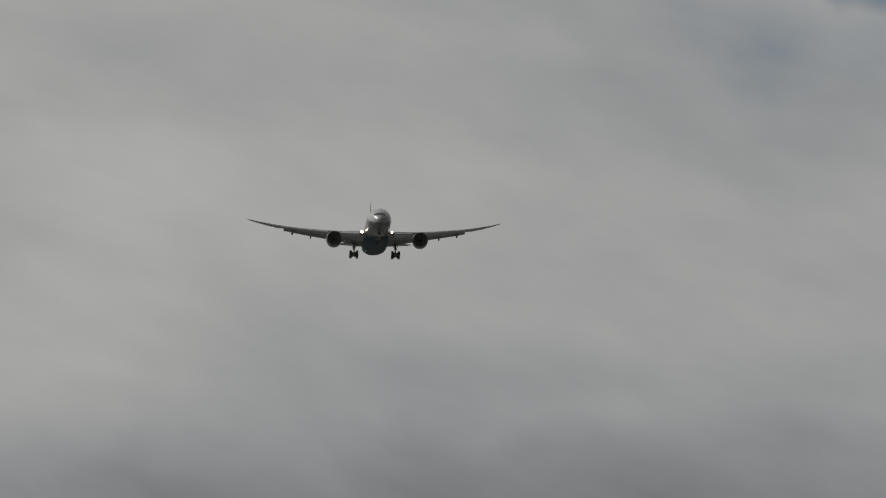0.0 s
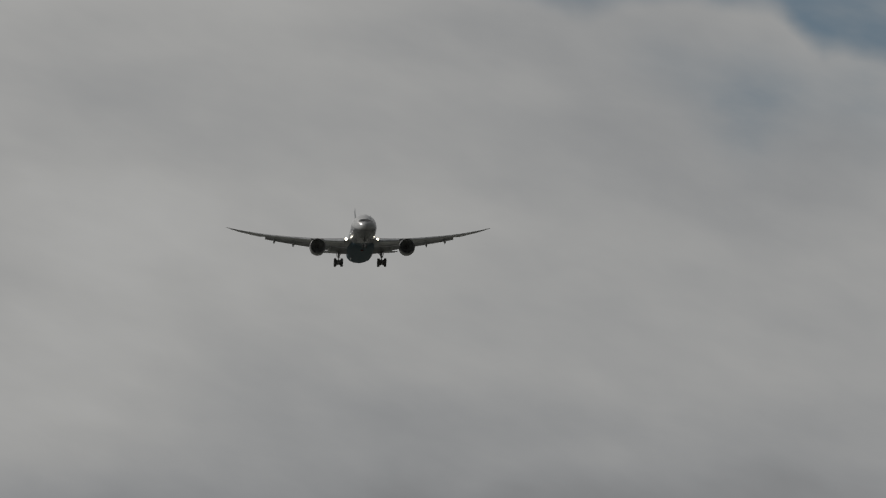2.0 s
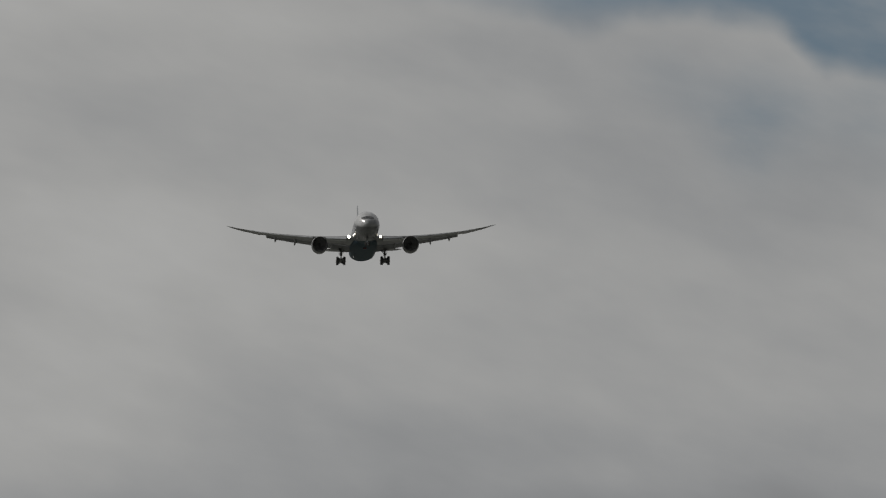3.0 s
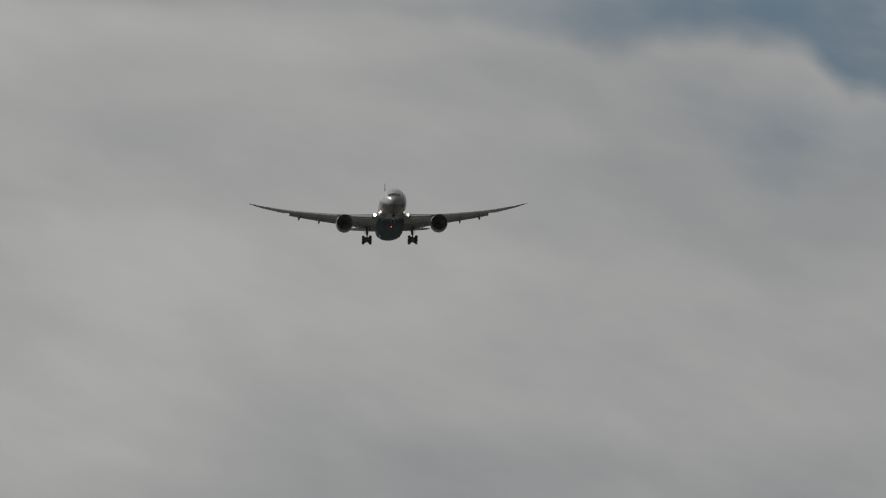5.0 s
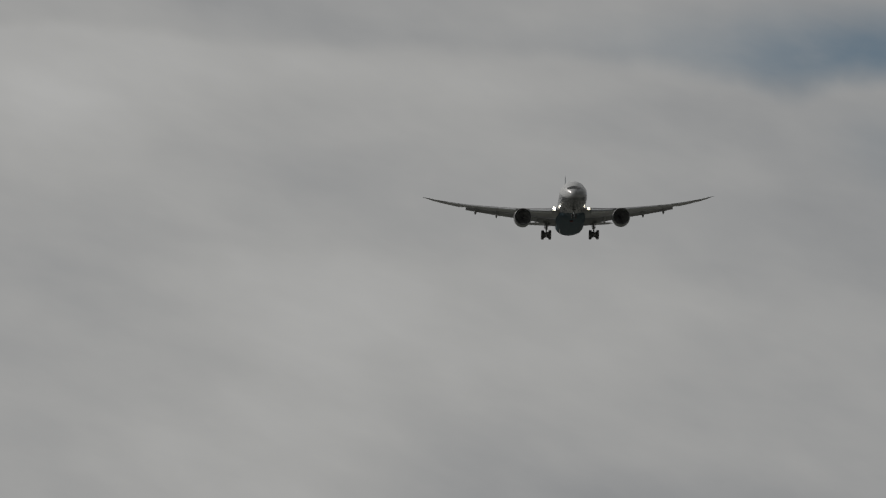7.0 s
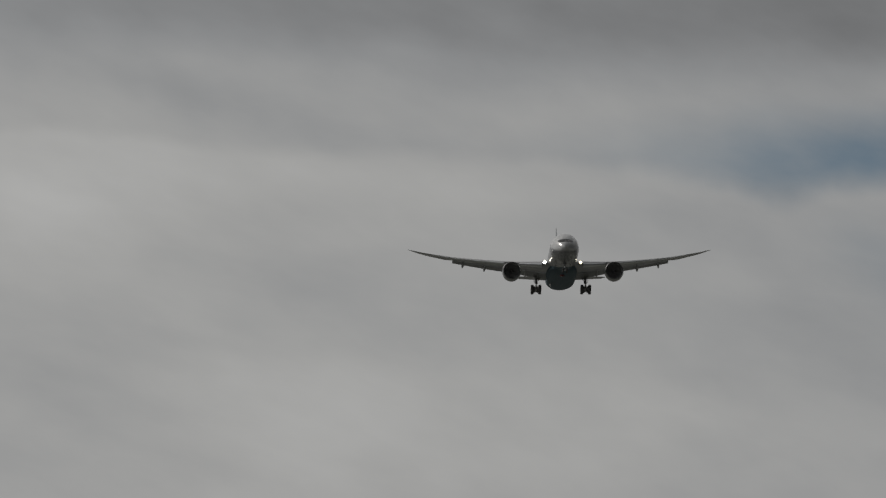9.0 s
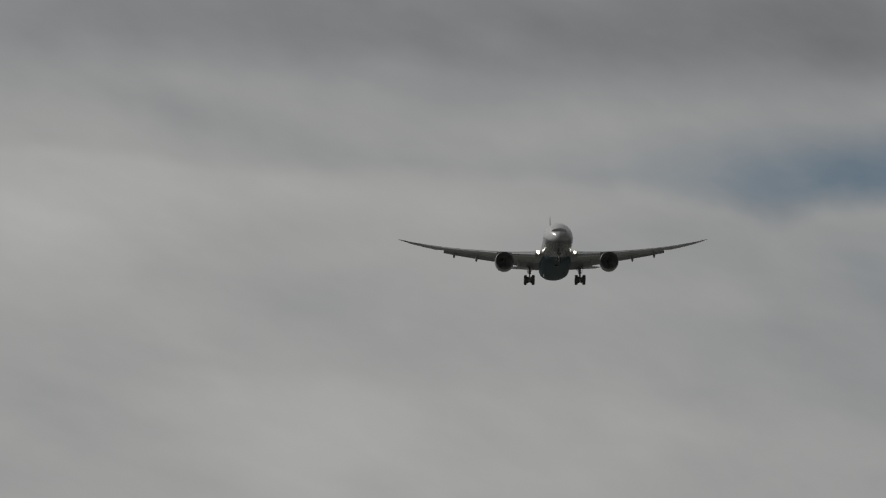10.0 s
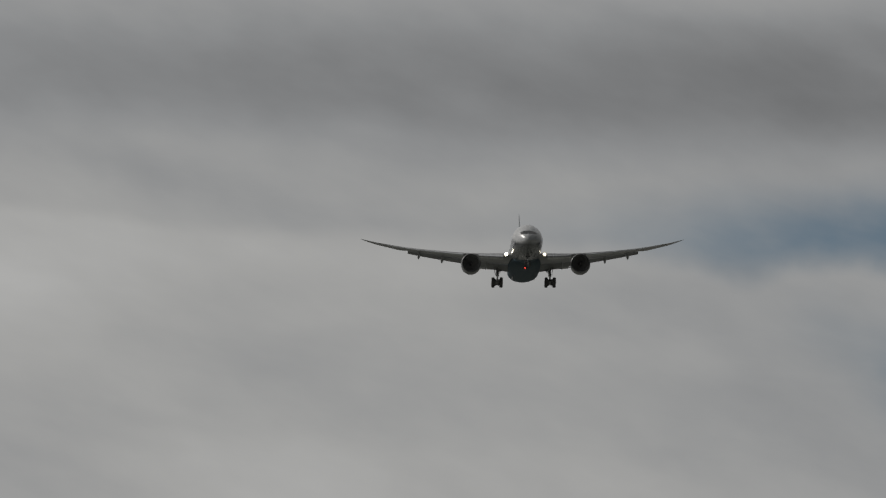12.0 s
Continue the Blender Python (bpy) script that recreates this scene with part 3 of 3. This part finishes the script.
def build_tail(plane):
    fin_rows = ((1.6, 48.6, 10.6, 0, 0.09), (3.0, 50.0, 8.9, 0, 0.095), (6.0, 52.9, 7.0, 0, 0.095), (9.5, 56.2, 5.0, 0, 0.09),
                (11.7, 58.3, 3.6, 0, 0.085), (12.1, 59.2, 2.3, 0, 0.06))
    fin = part("fin", tail_surface([(o, s, c * 0.72, h, t * 0.6) for o, s, c, h, t in fin_rows], True), FIN, plane, "dark blue-grey upright tail fin")
    part("rudder", tail_surface([(o, s + c * 0.73, c * 0.27, h, t * 0.5) for o, s, c, h, t in fin_rows[1:-1]], True), FIN, fin)
    for side in (1, -1):
        rows = ((0.6, 53.2, 6.4, 1.35, 0.10), (1.6, 54.0, 5.9, 1.45, 0.10), (5.0, 56.6, 4.2, 1.78, 0.09), (9.2, 59.7, 2.4, 2.2, 0.085), (9.85, 60.6, 1.2, 2.26, 0.06))
        tail = part("stabiliser", tail_surface([(o, s, c * 0.7, h, t * 1.3) for o, s, c, h, t in rows], False, side), WING, plane)
        part("elevator", tail_surface([(o, s + c * 0.71, c * 0.29, h, t) for o, s, c, h, t in rows[1:-1]], False, side), FLAP, tail)


def build_wheel(parent, centre, radius, width):
    """A tyre with a rounded shoulder and a hub sunk into it."""
    k, w = radius, width / 2
    bm = bmesh.new()
    lathe(bm, centre, [(-w * 0.72, k * 0.52), (-w * 0.9, k * 0.62), (-w, k * 0.78), (-w * 0.9, k * 0.93), (-w * 0.6, k), (w * 0.6, k),
                       (w * 0.9, k * 0.93), (w, k * 0.78), (w * 0.9, k * 0.62), (w * 0.72, k * 0.52)], 28, "X")
    tyre = part("tyre", bm, RUBBER, parent, "black rubber tyre")
    bm = bmesh.new()
    lathe(bm, centre, [(-w * 0.35, 0.02), (-w * 0.4, k * 0.2), (-w * 0.3, k * 0.36), (-w * 0.74, k * 0.525), (w * 0.74, k * 0.525),
                       (w * 0.3, k * 0.36), (w * 0.4, k * 0.2), (w * 0.35, 0.02)], 20, "X")
    part("hub", bm, RIM, tyre)


def build_main_gear(plane, side):
    x, s = side * 4.95, 31.8
    top, foot = at(s - 0.4, x - side * 0.15, -1.3), at(s, x, -4.65)
    bm = bmesh.new()
    tube(bm, top, top.lerp(foot, 0.62), 0.27, 0.25, 16)
    tube(bm, top.lerp(foot, 0.6), top.lerp(foot, 0.66), 0.30, 0.30, 16)
    gear = part("main_gear_leg", bm, STEEL, plane, "grey steel main landing gear leg")
    bm = bmesh.new()
    tube(bm, top.lerp(foot, 0.62), foot, 0.17, 0.17, 16)
    part("oleo", bm, OLEO, gear, "bright chromed shock strut")
    bm = bmesh.new()
    tube(bm, top.lerp(foot, 0.45), at(s - 2.2, x - side * 0.2, -1.7), 0.10, 0.08)
    part("drag_brace", bm, STEEL, gear)
    bm = bmesh.new()
    tube(bm, top.lerp(foot, 0.42), at(s, x - side * 1.75, -1.9), 0.11, 0.09)
    tube(bm, top.lerp(foot, 0.60), at(s + 0.1, x - side * 0.75, -2.5), 0.06, 0.06)
    part("side_brace", bm, STEEL, gear)
    bm = bmesh.new()
    a, b = top.lerp(foot, 0.66) + Vector((0, -0.2, 0)), top.lerp(foot, 0.95) + Vector((0, -0.2, 0))
    mid = a.lerp(b, 0.5) + Vector((0, -0.42, 0))
    tube(bm, a, mid, 0.07, 0.045)
    tube(bm, mid, b, 0.045, 0.07)
    part("torque_link", bm, STEEL, gear)
    tilt = Matrix.Rotation(radians(MAIN_TILT), 3, "X")
    ends = [foot + tilt @ Vector((0, y, 0)) for y in (0.74, -0.74)]
    bm = bmesh.new()
    tube(bm, ends[0], ends[1], 0.25, 0.25, 14)
    for e in ends:
        tube(bm, e + Vector((-0.98, 0, 0)), e + Vector((0.98, 0, 0)), 0.15, 0.15, 12)
    part("bogie_beam", bm, STEEL, gear)
    for e in ends:
        for dx in (-0.76, 0.76):
            build_wheel(gear, e + Vector((dx, 0, 0)), 0.69, 0.58)
        bm = bmesh.new()
        lathe(bm, e, [(-0.5, 0.05), (-0.5, 0.36), (-0.24, 0.38), (-0.20, 0.24), (0.20, 0.24), (0.24, 0.38), (0.5, 0.36), (0.5, 0.05)], 20, "X")
        part("brake_pack", bm, SPINNER, gear)
    bm = bmesh.new()
    slab(bm, Matrix.Translation(at(s - 0.3, x + side * 0.42, -2.55)) @ pose(0, 0, 0, 0, side * 8, 0), (0.07, 1.5, 1.5), 0.03)
    part("gear_door", bm, DOOR, gear, "narrow grey gear door on the leg")
    bm = bmesh.new()
    slab(bm, Matrix.Translation(at(s + 0.2, side * 2.1, -3.75)) @ pose(0, 0, 0, 0, side * 12, 0), (0.08, 2.2, 0.5), 0.03)
    part("belly_gear_door", bm, DOOR, gear)


def build_nose_gear(plane):
    s = 5.9
    top, foot = at(s - 0.2, 0, -2.3), at(s, 0, -4.75)
    bm = bmesh.new()
    tube(bm, top, top.lerp(foot, 0.62), 0.15, 0.14, 14)
    tube(bm, top.lerp(foot, 0.58), top.lerp(foot, 0.64), 0.19, 0.19, 14)
    gear = part("nose_gear_leg", bm, STEEL, plane, "grey steel nose landing gear leg")
    bm = bmesh.new()
    tube(bm, top.lerp(foot, 0.62), foot, 0.09, 0.09, 12)
    tube(bm, foot + Vector((-0.5, 0, 0)), foot + Vector((0.5, 0, 0)), 0.07, 0.07, 12)
    part("oleo", bm, OLEO, gear)
    bm = bmesh.new()
    tube(bm, top.lerp(foot, 0.5), at(s + 1.6, 0.25, -2.7), 0.06, 0.05)
    tube(bm, top.lerp(foot, 0.5), at(s + 1.6, -0.25, -2.7), 0.06, 0.05)
    part("drag_brace", bm, STEEL, gear)
    for dx in (-0.36, 0.36):
        build_wheel(gear, foot + Vector((dx, 0, 0)), 0.50, 0.36)
    for side in (1, -1):
        bm = bmesh.new()
        slab(bm, Matrix.Translation(at(s + 0.1, side * 0.78, -3.1)) @ pose(0, 0, 0, 0, side * -8, 0), (0.05, 1.7, 0.85), 0.02)
        part("nose_gear_door", bm, DOOR, gear)
        bm = bmesh.new()
        lathe(bm, top.lerp(foot, 0.45) + Vector((side * 0.26, 0.16, 0)), [(-0.16, 0.03), (-0.12, 0.11), (0.0, 0.14), (0.0, 0.01)], 16)
        part("taxi_lamp", bm, GLASS, gear)


def build_lights(plane):
    """Landing lights in the wing roots."""
    for side, lens in ((1, 0.26), (-1, 0.175)):
        bm = bmesh.new()
        lathe(bm, at(20.02, side * 3.55, -0.98), [(-0.5, 0.06), (-0.36, 0.30), (0.0, 0.36), (0.12, 0.37)], 24)
        lamp = part("landing_light", bm, EDGE, plane, "round landing light housing in the wing root")
        bm = bmesh.new()
        lathe(bm, at(20.06, side * 3.55, -0.98), [(-0.03, lens), (-0.02, lens * 0.6), (-0.02, 0.01)], 24)
        part("lamp_lens", bm, LAMP, lamp, "brightly shining warm white lens")
        # the lamp's halo, built as a dimly glowing ring round the lens
        bm = bmesh.new()
        lathe(bm, at(20.06, side * 3.55, -0.98), [(0.0, 0.31), (-0.04, 0.29), (-0.05, lens + 0.005)], 24)
        part("halo_ring", bm, LAMP_HALO, lamp, "warm glowing ring standing in for the light's halo")


def build_beacon(plane):
    """The red flashing beacon under the belly: a lamp that shines to one side only, its flashes made by an added
    turning drum.
    """
    beacon = new("beacon")
    beacon.parent = plane
    bm = bmesh.new()
    bmesh.ops.create_icosphere(bm, subdivisions=2, radius=0.12, matrix=Matrix.Translation((0, 0, -0.2)))
    part("beacon_lamp", bm, RED, beacon, "glowing red beacon lamp")
    bm = bmesh.new()
    rings = []
    for z, r in ((0.05, 0.42), (-0.34, 0.41), (-0.42, 0.3), (-0.45, 0.02)):
        rings.append([Vector((r * math.cos(a), r * math.sin(a), z)) for a in (radians(106 + 328 * i / 30) for i in range(31))])
    loft(bm, rings, closed=False, caps=False)
    part("beacon_flash_drum", bm, RED_OFF, beacon, "dark slotted drum, added to make the beacon's lamp flash")
    return beacon


MAIN_TILT = 14.0


def build_airliner():
    plane = new("airliner")
    tagged(plane, "twin-engine wide-body airliner on approach, gear and flaps down", "airplane")
    build_fuselage(plane)
    build_fairing(plane)
    for side in (1, -1):
        build_wing(plane, side)
        build_engine(plane, side)
        build_main_gear(plane, side)
    build_tail(plane)
    build_nose_gear(plane)
    build_lights(plane)
    return plane, build_beacon(plane)


airliner, beacon = build_airliner()


def motions():
    # the approach: a straight, sinking line towards the camera, with a small crab angle
    rows = []
    for t, pitch, roll, yaw in (
        (0, 1.95, -0.80, 2.40),
        (0.5, 1.91, -0.78, 2.38),
        (1, 1.87, -0.50, 2.36),
        (1.5, 1.83, -0.13, 2.34),
        (2, 1.79, 0.19, 2.32),
        (2.5, 1.75, 0.47, 2.30),
        (4.5, 1.82, 0.75, 2.03),
        (5, 1.83, 0.40, 1.97),
        (5.5, 1.82, 0.12, 1.92),
        (6, 1.79, 0.06, 1.87),
        (7, 1.68, 0.38, 1.80),
        (9, 1.46, 0.18, 1.80),
        (9.5, 1.40, 0.25, 1.78),
        (10.5, 1.05, 0.22, 1.75),
        (11, 0.80, 0.14, 1.73),
        (12, 0.35, 0.06, 1.70),
    ):
        k = t / 12.0
        rows.append((t, pose(0.0, 4048.93 + -865.04 * k, 470.58 + -45.00 * k, pitch, roll, 180.0 + yaw)))
    walk(airliner, rows)
    # the beacon's added drum turns once every 1.41 seconds, one flash a turn
    turns = []
    for k in range(121):
        t = k / 10.0
        turns.append((t, pose(0.0, 9.0, -3.22, 0, 0, 360.0 * (t - 0.77) / 1.41)))
    walk(beacon, turns)


motions()
